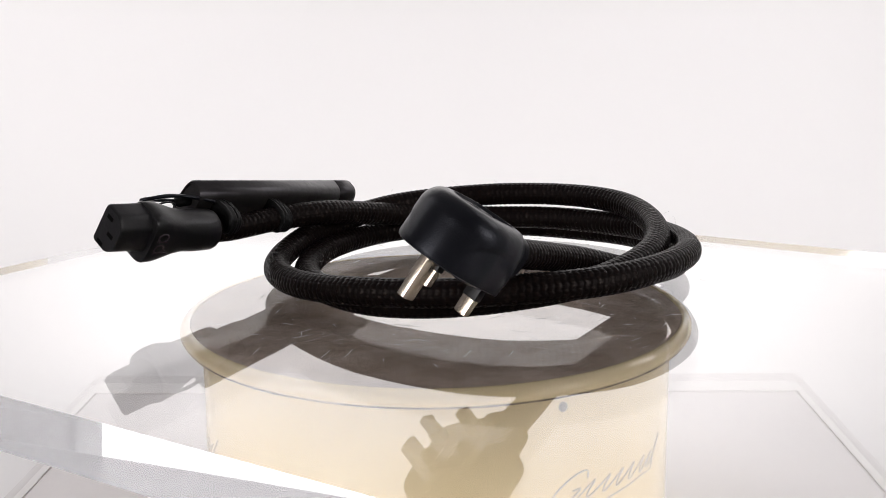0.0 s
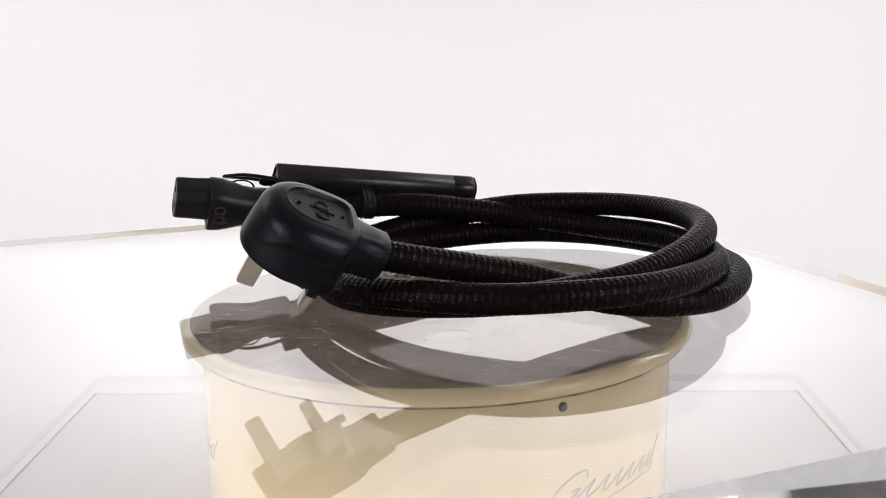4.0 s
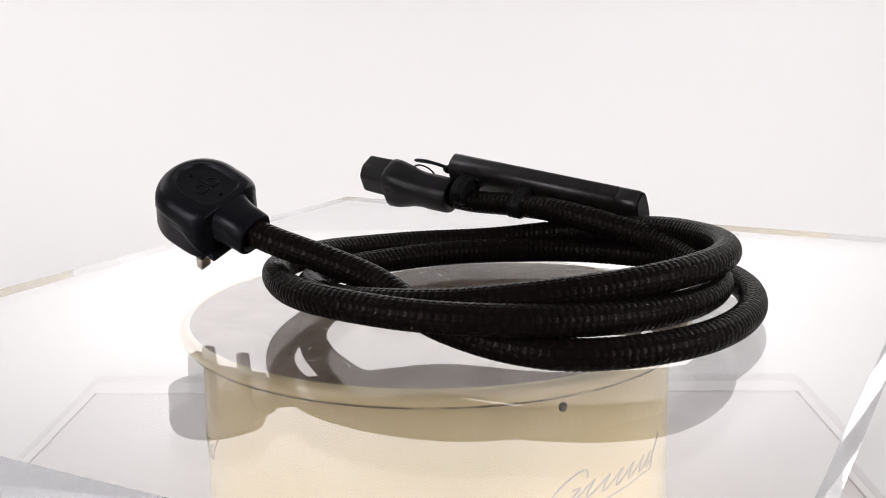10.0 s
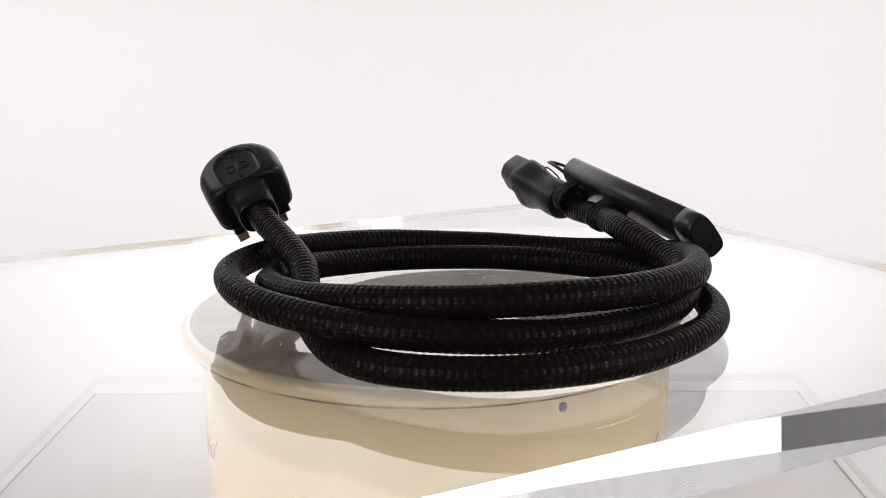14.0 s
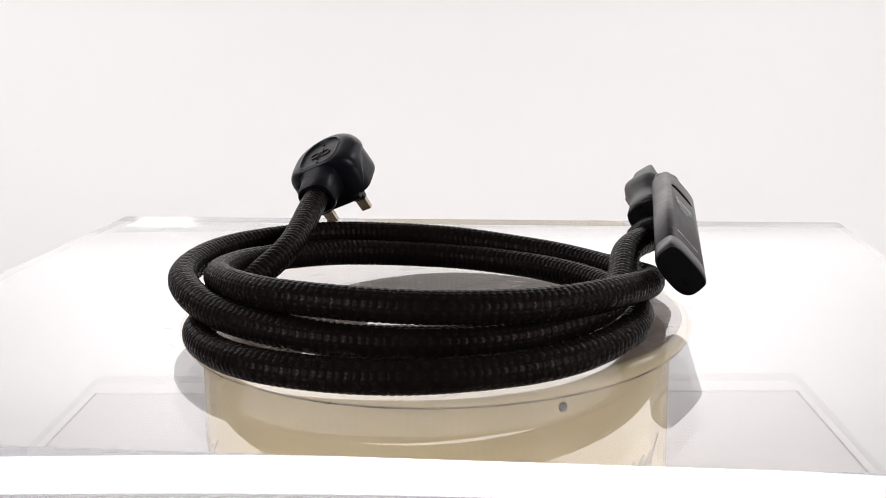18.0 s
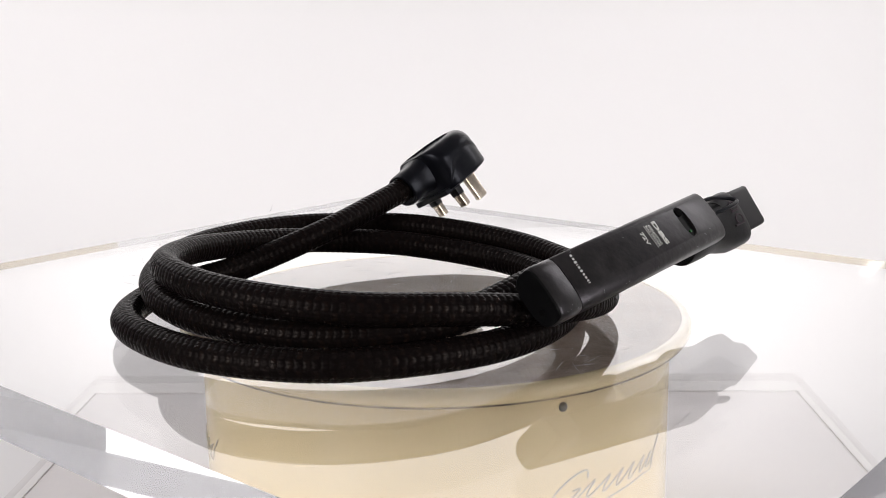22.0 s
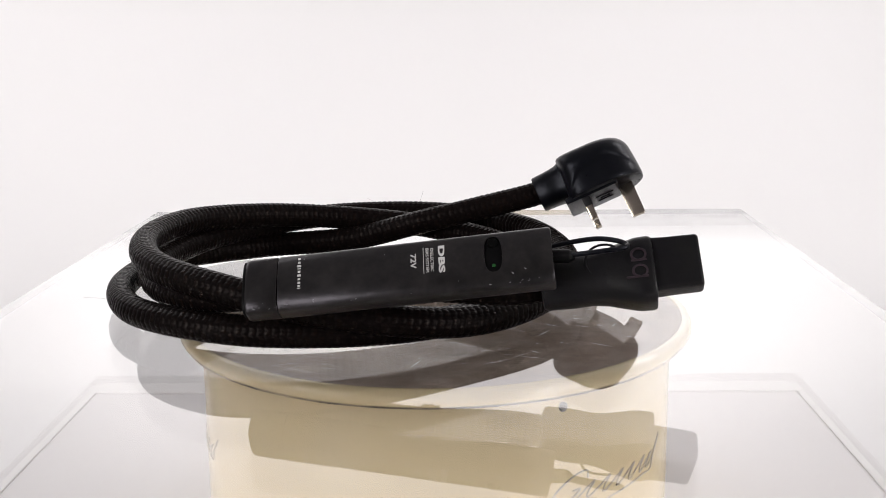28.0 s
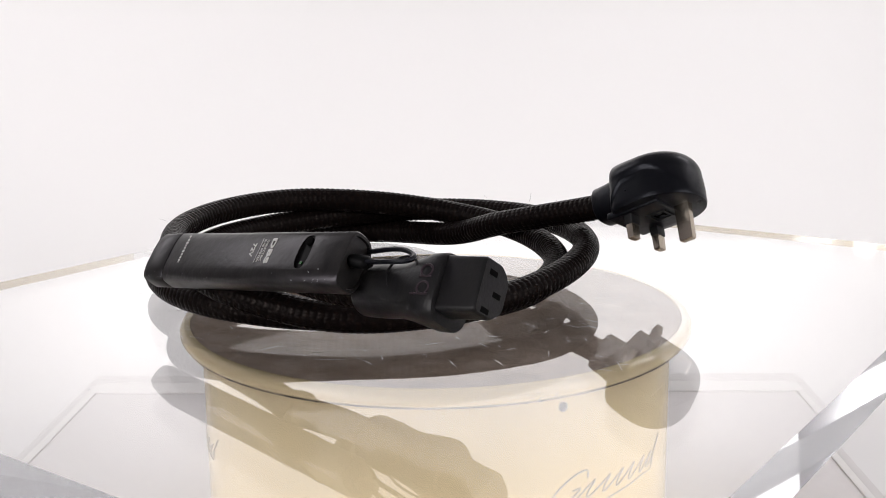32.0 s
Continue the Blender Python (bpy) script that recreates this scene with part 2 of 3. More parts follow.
# ---- the lit diffuser that hangs before the wall, above the view ----
def back_softbox():
    m = bpy.data.materials.new("glowing_diffuser")
    m.use_nodes = True
    nt = m.node_tree
    nt.nodes.remove(nt.nodes["Principled BSDF"])
    e = nt.nodes.new("ShaderNodeEmission")
    e.inputs["Color"].default_value = (1.0, 0.955, 0.95, 1)
    tc = nt.nodes.new("ShaderNodeTexCoord")
    xyz = nt.nodes.new("ShaderNodeSeparateXYZ")
    nt.links.new(tc.outputs["Object"], xyz.inputs["Vector"])
    away = nt.nodes.new("ShaderNodeMath")
    away.operation = "ABSOLUTE"
    nt.links.new(xyz.outputs["X"], away.inputs[0])

    def ease(socket_from, lo, hi, first, last):
        ramp = nt.nodes.new("ShaderNodeMapRange")
        ramp.interpolation_type = "SMOOTHSTEP"
        for key, value in (("From Min", lo), ("From Max", hi), ("To Min", first), ("To Max", last)):
            ramp.inputs[key].default_value = value
        nt.links.new(socket_from, ramp.inputs["Value"])
        return ramp.outputs["Result"]

    def sums(kind, one, two):
        node = nt.nodes.new("ShaderNodeMath")
        node.operation = kind
        nt.links.new(one, node.inputs[0])
        nt.links.new(two, node.inputs[1])
        return node.outputs["Value"]

    # falloff painted into the emission: brightest in the middle, weaker at ends, hem, top
    rise = sums("ADD", ease(xyz.outputs["Z"], 0.0, 0.05, 0.0, 0.58), ease(xyz.outputs["Z"], 0.04, 0.20, 0.0, 0.36))
    glow = sums("MULTIPLY", rise, ease(away.outputs["Value"], 0.28, 0.92, 1.0, 0.0))
    glow = sums("MULTIPLY", glow, ease(xyz.outputs["Z"], 0.27, 0.46, 1.0, 0.6))
    nt.links.new(sums("ADD", glow, ease(away.outputs["Value"], 0.0, 1.0, 0.85, 0.80)), e.inputs["Strength"])
    nt.links.new(e.outputs["Emission"], nt.nodes["Material Output"].inputs["Surface"])
    b = thing("softbox", "wide white softbox with a glowing cloth front", "softbox", at=pose(0, 1.176, 0.325))
    part("housing", box(-0.96, 0.006, 0.002, 0.96, 0.020, 0.618, 0.002), WHITE, b, "white cloth housing")
    part("diffuser", box(-0.95, 0.0, 0.0, 0.95, 0.004, 0.62), m, b, "glowing diffuser cloth", smooth=False)


back_softbox()


# ---- base board under the drum ----
BASE_TOP = (FLOOR - 0.275) * S


def base_board():
    hw, back, front = 0.236, 0.183, -0.30
    fs, fb, ds, db = 0.005, 0.019, 0.0065, 0.019      # widths of the white strips and of the grey edge, sides and back
    b = thing("base_board", "flat pale grey board with a white raised border", "board", at=pose(0, 0, 0, 0, 0, -1.6))
    part("panel", box(-hw + fs, front + fb, 0.0005, hw - fs, back - fb, BASE_TOP - 0.0008, 0.0004), BASE_GREY, b, "matt mauve-grey panel")
    t = BASE_TOP
    for x0, y0, x1, y1 in ((-hw, back - fb, hw, back), (-hw, front, hw, front + fb), (-hw, front + fb, -hw + fs, back - fb), (hw - fs, front + fb, hw, back - fb)):
        part("border", box(x0, y0, 0.0005, x1, y1, t, 0.0006), BASE_WHITE, b, "white border strip")
    grey = material("edge_grey", (0.57, 0.555, 0.55), 0.4)
    for x0, y0, x1, y1 in ((-hw - ds, back, hw + ds, back + db), (-hw - ds, front - ds, -hw, back), (hw, front - ds, hw + ds, back)):
        part("edge", box(x0, y0, 0.0005, x1, y1, t - 0.001, 0.001), grey, b, "grey edge strip")


base_board()

# ---- the drum that carries the platter ----
SHEET_TOP = (FLOOR - 0.040) * S
THICK = 0.022
SHEET_LOW = SHEET_TOP - THICK
RIM_R, MAT_R, DRUM_R = 0.2355 * S, 0.2275 * S, 0.2165 * S
RIM_LOW = SHEET_LOW - 0.0086


def on_drum(az, z, lift=0.0002):
    return Vector((math.cos(radians(az)) * (DRUM_R + lift), math.sin(radians(az)) * (DRUM_R + lift), z))


def drum():
    d = thing("drum", "cream-painted round metal drum with grey script", "stand")
    part("body", lathe([(DRUM_R - 0.004, BASE_TOP - 0.003), (DRUM_R - 0.001, BASE_TOP - 0.002), (DRUM_R, BASE_TOP + 0.002), (DRUM_R, RIM_LOW - 0.003), (DRUM_R - 0.002, RIM_LOW - 0.001)], 192), CREAM, d)
    # flowing script mark, drawn as plain strokes, three times round the drum
    z0 = 0.0548
    for turn in (0, -123, 118):
        def at(x, z):
            return on_drum(-66 + 35 * x + 2.6 * (z - 0.4) + turn, z0 + 0.0062 * z)
        curl = [(0.20, 1.35), (0.15, 1.9), (0.06, 1.7), (0.0, 0.8), (0.03, -0.1), (0.11, -0.2), (0.17, 0.3), (0.19, 0.75), (0.13, 0.7)]
        wave, x = [(0.16, -0.35), (0.20, 0.0)], 0.22
        for k in range(5):
            w = (0.14, 0.13, 0.12, 0.13, 0.13)[k]
            wave += [(x + 0.30 * w, 0.85), (x + 0.48 * w, 1.0), (x + 0.42 * w, 0.45), (x + 0.52 * w, 0.02), (x + 0.78 * w, 0.12)]
            x += w
        wave += [(x, 0.55), (x + 0.05, 0.95), (x + 0.02, 0.15), (x + 0.07, 0.1), (x + 0.10, 0.9), (x + 0.115, 1.75)]
        swash = [(x + 0.115, 1.75), (x + 0.095, 0.7), (x + 0.12, 0.0), (x + 0.11, -0.35), (x + 0.02, -0.3), (x - 0.16, -0.45), (x - 0.36, -0.65), (x - 0.48, -0.8)]
        for line in (curl, wave, swash):
            part("script_mark", sweep_path(smooth_line([at(*q) for q in line], 0.0006), 0.00034, 6), SCRIPT, d, "grey flowing script stroke")
    az = -63.3
    scr = bmesh.new()
    bmesh.ops.create_uvsphere(scr, u_segments=16, v_segments=10, radius=0.0020)
    part("screw", scr, material("dull_steel", (0.30, 0.29, 0.27), 0.4, metal=0.9), d, "dull steel screw head", m=Matrix.Translation(on_drum(az, RIM_LOW - 0.0072, 0.0)))


drum()


# ---- the turning platter ----
def platter():
    p = thing("platter", "cream round platter with a worn grey felt top", "turntable")
    h = SHEET_LOW - 0.0014
    part("hub_pad", lathe([(0.007, h - 0.001), (0.007, SHEET_LOW - 0.0004), (0.0066, SHEET_LOW - 0.0002)], 32), MAT, p, "small felt pad under the sheet")
    roll = [(DRUM_R - 0.006, RIM_LOW - 0.0006), (DRUM_R + 0.0008, RIM_LOW - 0.0002)]
    for q in range(13):
        a = radians(-80 + 185 * q / 12)
        roll.append((RIM_R - 0.0038 + 0.0038 * math.cos(a), RIM_LOW + 0.0036 + 0.0036 * math.sin(a)))
    roll += [(MAT_R + 0.0004, h - 0.0008), (MAT_R - 0.001, h - 0.0016)]
    part("rim", lathe(roll, 192), CREAM, p, "glossy cream rolled rim")
    part("felt", lathe([(MAT_R - 0.0006, h - 0.0022), (MAT_R - 0.0004, h - 0.0012), (MAT_R - 0.0012, h - 0.0004)], 160), MAT, p, "worn grey-brown felt disc")
    part("seam", lathe([(RIM_R - 0.0036, RIM_LOW - 0.00035), (RIM_R - 0.0022, RIM_LOW - 0.00035), (RIM_R - 0.0021, RIM_LOW + 0.0004)], 192), SEAM, p, "dark dirty seam under the rim")
    rnd = random.Random(5)
    for az, wide in ((128.5, 3), (126.6, 2), (129.6, 1.2), (-121, 2), (-123, 4), (-126, 1.5), (40, 2), (43, 5), (44.5, 1.5), (200, 2.5), (203, 4), (255, 3), (258, 1.4), (300, 5), (318, 2), (331, 3), (95, 1.5), (76, 2), (15, 4), (160, 2), (232, 3)):
        c = bmesh.new()
        bmesh.ops.create_icosphere(c, subdivisions=1, radius=0.00035)
        part("chip", c, SMUDGE, p, "small dark chip in the paint", m=Matrix.Translation((math.cos(radians(az)) * (RIM_R - 0.0021), math.sin(radians(az)) * (RIM_R - 0.0021), RIM_LOW - 0.0002)) @ pose(0, 0, 0, 0, 0, az) @ Matrix.Diagonal((0.6, wide, rnd.uniform(0.5, 0.9), 1)))
    return p


PLATTER = platter()


# ---- the clear sheet ----
def sheet():
    bm = box(-0.2415, -0.2065, -THICK, 0.2415, 0.2065, 0)
    ob = part("acrylic_sheet", bm, CLEAR, None, smooth=False, m=pose(0, 0, SHEET_TOP, 0, 0, -33.0))
    tagged(ob, "thick clear acrylic sheet with polished edges, lightly scratched", "sheet")
    ob.data.materials.append(EDGE)
    ob.data.materials.append(UNDER)
    for face in ob.data.polygons:
        face.material_index = 0 if face.normal.z > 0.5 else 2 if face.normal.z < -0.5 else 1
    bm = bmesh.new()
    rnd = random.Random(11)
    for i in range(210):
        r, a = 0.118 * math.sqrt(rnd.random()), rnd.uniform(0, 6.28)
        d, ln, w = rnd.gauss(0.6, 0.8), rnd.choice((0.0008, 0.0012, 0.002, 0.003, 0.006, 0.011)), rnd.uniform(0.0001, 0.0003)
        c, s = math.cos(d), math.sin(d)
        x, y, z = r * math.cos(a), r * math.sin(a), SHEET_TOP + 0.00006
        bend = rnd.uniform(-0.03, 0.03) * ln
        q = [(-ln / 2, 0), (0, bend - w), (ln / 2, 0), (0, bend + w)]
        bm.faces.new([bm.verts.new((x + u * c - v * s, y + u * s + v * c, z)) for u, v in q])
    for x, y, count, spread in ((-0.046, -0.104, 7, 0.016), (0.006, -0.100, 5, 0.014), (0.093, 0.055, 8, 0.020), (-0.060, -0.075, 6, 0.016), (0.076, -0.085, 7, 0.018), (-0.10, 0.03, 6, 0.016), (-0.108, -0.068, 8, 0.016), (-0.069, 0.100, 7, 0.016)):
        for k in range(count):
            d, ln, w = rnd.gauss(0.9, 0.5), rnd.uniform(0.002, 1.0 * spread), rnd.uniform(0.00005, 0.00013)
            px, py = x + rnd.gauss(0, spread * 0.5), y + rnd.gauss(0, spread * 0.5)
            pts = [(px + (f - 0.5) * ln * math.cos(d + 0.08 * f), py + (f - 0.5) * ln * math.sin(d + 0.08 * f)) for f in (0, 0.25, 0.5, 0.75, 1)]
            nx, ny = -math.sin(d) * w, math.cos(d) * w
            low = [bm.verts.new((u - nx * min(1, 4 * f * (1 - f) + 0.1), v - ny * min(1, 4 * f * (1 - f) + 0.1), SHEET_TOP + 0.00006)) for (u, v), f in zip(pts, (0, 0.25, 0.5, 0.75, 1))]
            top = [bm.verts.new((u + nx * min(1, 4 * f * (1 - f) + 0.1), v + ny * min(1, 4 * f * (1 - f) + 0.1), SHEET_TOP + 0.00006)) for (u, v), f in zip(pts, (0, 0.25, 0.5, 0.75, 1))]
            for q in range(4):
                bm.faces.new((low[q], low[q + 1], top[q + 1], top[q]))
    # a bundle of long straight scratches beside the rim
    for x0, y0, x1, y1 in ((-0.150, -0.036, -0.1445, -0.0570), (-0.153, -0.038, -0.1475, -0.0550), (-0.1465, -0.040, -0.1440, -0.0500), (-0.156, -0.044, -0.1490, -0.0460), (-0.1515, -0.050, -0.1435, -0.0525)):
        side = Vector((y0 - y1, x1 - x0)).normalized() * 0.00012
        mx, my, z = (x0 + x1) / 2, (y0 + y1) / 2, SHEET_TOP + 0.00006
        bm.faces.new([bm.verts.new(q) for q in ((x0, y0, z), (mx - side.x, my - side.y, z), (x1, y1, z), (mx + side.x, my + side.y, z))])
    dust = bmesh.new()
    for i in range(46):
        r, a, w = 0.19 * math.sqrt(rnd.random()), rnd.uniform(0, 6.28), rnd.uniform(0.00012, 0.00035)
        x, y, z = r * math.cos(a), r * math.sin(a), SHEET_TOP + 0.00007
        dust.faces.new([dust.verts.new((x + w * rnd.uniform(0.6, 1.5) * math.cos(q), y + w * math.sin(q), z)) for q in (0, 1.2, 2.4, 3.7, 5.0)])
    hairs = []
    for k in range(46):
        a, r = rnd.uniform(0, 6.28), rnd.uniform(0.082, 0.122)
        x, y, d, ln, bend = 0.0231 + r * math.cos(a), 0.0383 + r * math.sin(a), rnd.uniform(0, 6.28), rnd.choice((0.004, 0.006, 0.009, 0.014)), rnd.uniform(-2.4, 2.4)
        pts = [(x, y, SHEET_TOP + 0.0001)]
        for q in range(8):
            d += bend / 8
            pts.append((pts[-1][0] + ln / 8 * math.cos(d), pts[-1][1] + ln / 8 * math.sin(d), SHEET_TOP + 0.0001))
        hairs.append(sweep_path(pts, 0.00004, 3))
    part("fibres", bm_join(*hairs), SMUDGE, ob, "fine dark stray fibres")["kind"] = "stuff"
    part("dust", dust, SMUDGE, ob, "dark dust specks", smooth=False)["kind"] = "stuff"
    part("scratches", bm, SCRATCH, ob, "fine white scratches", smooth=False)["kind"] = "stuff"
    return ob


SHEET = sheet()

# ---- the power cord ----
CORD = thing("power_cord", "coiled black braided power cord with a three-pin mains plug", "power cord")
CABLE_R = 0.01237 * S


def cable_line():
    """Nearly three turns of the coil, from the plug's neck to the socket's sleeve; radii and heights in millimetres every 30 degrees."""
    radii = [82.3, 87.0, 104.7, 110.6, 107.0, 104.5, 98.2, 92.0, 89.6, 92.4, 97.5, 98.6, 97.0, 93.2, 90.8, 93.1, 94.0, 94.5, 94.3, 99.1, 104.6, 107.1, 109.3, 113.6, 115.0, 110.0, 102.0, 96.0, 92.0, 89.7, 90.0]
    heights = [23.8, 11.4, 6.9, 8.0, 7.9, 8.3, 8.5, 7.7, 6.5, 6.0, 8.1, 12.4, 17.0, 21.9, 26.9, 30.4, 30.3, 27.8, 24.6, 17.7, 10.7, 11.3, 15.7, 19.9, 21.7, 21.7, 19.6, 17.4, 16.1, 15.7, 19.8]
    pts = [NECK_END - NECK_DIR * 0.012, NECK_END + Vector((0, 0, 0.0012)), NECK_END + NECK_DIR * 0.014 + Vector((0, 0, 0.0032))]
    for i, (r, z) in enumerate(zip(radii, heights)):
        a = radians(-60 + 30 * i)
        pts.append(Vector((0.044 * S + r * 0.001 * math.cos(a), 0.073 * S + r * 0.001 * math.sin(a), SHEET_TOP + max(z * 0.001, CABLE_R + 0.0004))))
    pts += [P(-0.111, 0.145, 0.014), P(-0.158, 0.107, 0.0155), SLEEVE_END + AXIS * -0.015, SLEEVE_END + AXIS * 0.004]
    return pts


def braided_cable(pts):
    """A knitted sleeve: ribs of yarn bundles that run round it in a zigzag, each stitch a lump of its own."""
    step = 0.00037
    line = smooth_line(pts, step)
    n, bundles, pitch = 160, 10, 0.00298
    L = np.array([tuple(p) for p in line])
    T = np.gradient(L, axis=0)
    T /= np.linalg.norm(T, axis=1)[:, None]
    side = np.cross(T, (0, 0, 1.0))
    side /= np.linalg.norm(side, axis=1)[:, None]
    nor = np.cross(side, T)
    th = np.linspace(0, 2 * np.pi, n, endpoint=False)
    s = np.arange(len(L)) * step
    a, b = np.meshgrid(s, th, indexing="ij")
    along = (a + 0.00016 * np.sin(a * 61 + b) + 0.0001 * np.sin(a * 143 - 2 * b)) / pitch
    zig = np.arcsin(np.cos(bundles * b)) / np.pi
    u = along + 0.22 * zig
    fu = u % 1.0
    column = np.floor(bundles * b / np.pi)
    over = (np.floor(u) + np.floor(column / 2)) % 2 < 1
    dome = np.sin(np.pi * fu) ** 0.85 * (0.50 + 0.50 * np.abs(np.sin(bundles * b)) ** 0.7)
    thread = np.cos(6 * np.pi * fu)
    wob = 0.0001 * np.sin(a * 37 + 2 * b) + 0.00008 * np.sin(a * 91 - b)
    rad = CABLE_R - 0.00020 + wob + 0.00033 * dome + 0.000035 * thread * dome
    V = L[:, None, :] + rad[..., None] * (np.cos(b)[..., None] * side[:, None, :] + np.sin(b)[..., None] * nor[:, None, :])
    m = len(L)
    i = np.arange(m - 1)[:, None] * n
    j = np.arange(n)[None, :]
    F = np.stack([i + j, i + (j + 1) % n, i + n + (j + 1) % n, i + n + j], -1).reshape(-1, 4).astype(np.int32)
    me = bpy.data.meshes.new("cable")
    me.vertices.add(m * n)
    me.vertices.foreach_set("co", V.reshape(-1).astype(np.float32))
    me.loops.add(F.size)
    me.loops.foreach_set("vertex_index", F.reshape(-1))
    me.polygons.add(len(F))
    me.polygons.foreach_set("loop_start", np.arange(0, F.size, 4, dtype=np.int32))
    me.materials.append(BRAID)
    me.materials.append(YARN)
    # every other stitch shows brown yarn
    brown = over & (dome > 0.6)
    me.polygons.foreach_set("material_index", brown.reshape(m, n)[:-1].reshape(-1).astype(np.int32))
    me.update(calc_edges=True)
    me.validate()
    me.shade_smooth()
    ob = new("cable", me)
    ob.parent = CORD
    tagged(ob, "black and brown braided fabric cable")
    return line


def fuzz(line):
    """Fine stray fibres that stand off the braid."""
    rnd = random.Random(21)
    bms = []
    for i in range(90):
        k = rnd.randrange(20, len(line) - 40)
        p = line[k]
        t = (line[k + 1] - p).normalized()
        side = t.cross(Vector((0, 0, 1))).normalized()
        ang = rnd.uniform(-0.5, math.pi + 0.5)
        nor = side * math.cos(ang) + side.cross(t) * math.sin(ang)
        ln = rnd.choice((0.0015, 0.002, 0.003, 0.004, 0.007))
        along, curl = rnd.uniform(-1.6, 1.6), rnd.uniform(-1.0, 1.0)
        pts = [p + nor * (CABLE_R - 0.0003) + (nor * f + t * along * f + side * curl * f * f) * ln for f in (0, 0.25, 0.5, 0.75, 1)]
        bms.append(sweep_path(pts, 0.000035, 3))
    part("fuzz", bm_join(*bms), YARN, CORD, "fine stray fibres")["kind"] = "stuff"


# plug frame: U to the earth pin, W along the pins, B across
U = Vector((-0.5138, -0.7498, 0.4169)).normalized()
W = Vector((-0.5588, -0.0762, -0.8258))
W = (W - U * W.dot(U)).normalized()
B = W.cross(U)
PIN_MID = Vector((0.01205, -0.10187, 0.17254))       # between the two live pins, on the plug's face
NECK_DIR = -U
NECK_END = PIN_MID - U * 0.0215 - W * 0.0104
# socket and battery frame
AXIS = Vector((-0.60, -0.79, 0.128)).normalized()
DOWN = Vector((-0.50, 0.22, -0.83))
DOWN = (DOWN - AXIS * DOWN.dot(AXIS)).normalized()
OUT = DOWN.cross(AXIS)
TAIL = Vector((-0.05475, 0.11818, 0.16267))
PACK_AXIS = Vector((-0.5922, -0.7966, 0.1213)).normalized()
PACK_DOWN = Vector((-0.5801, 0.317, -0.7504))
PACK_DOWN = (PACK_DOWN - PACK_AXIS * PACK_DOWN.dot(PACK_AXIS)).normalized()
PACK_OUT = PACK_DOWN.cross(PACK_AXIS)
FACE = P(-0.287, -0.054, 0.0325)
SLEEVE_END = FACE - AXIS * 0.0608

fuzz(braided_cable(cable_line()))


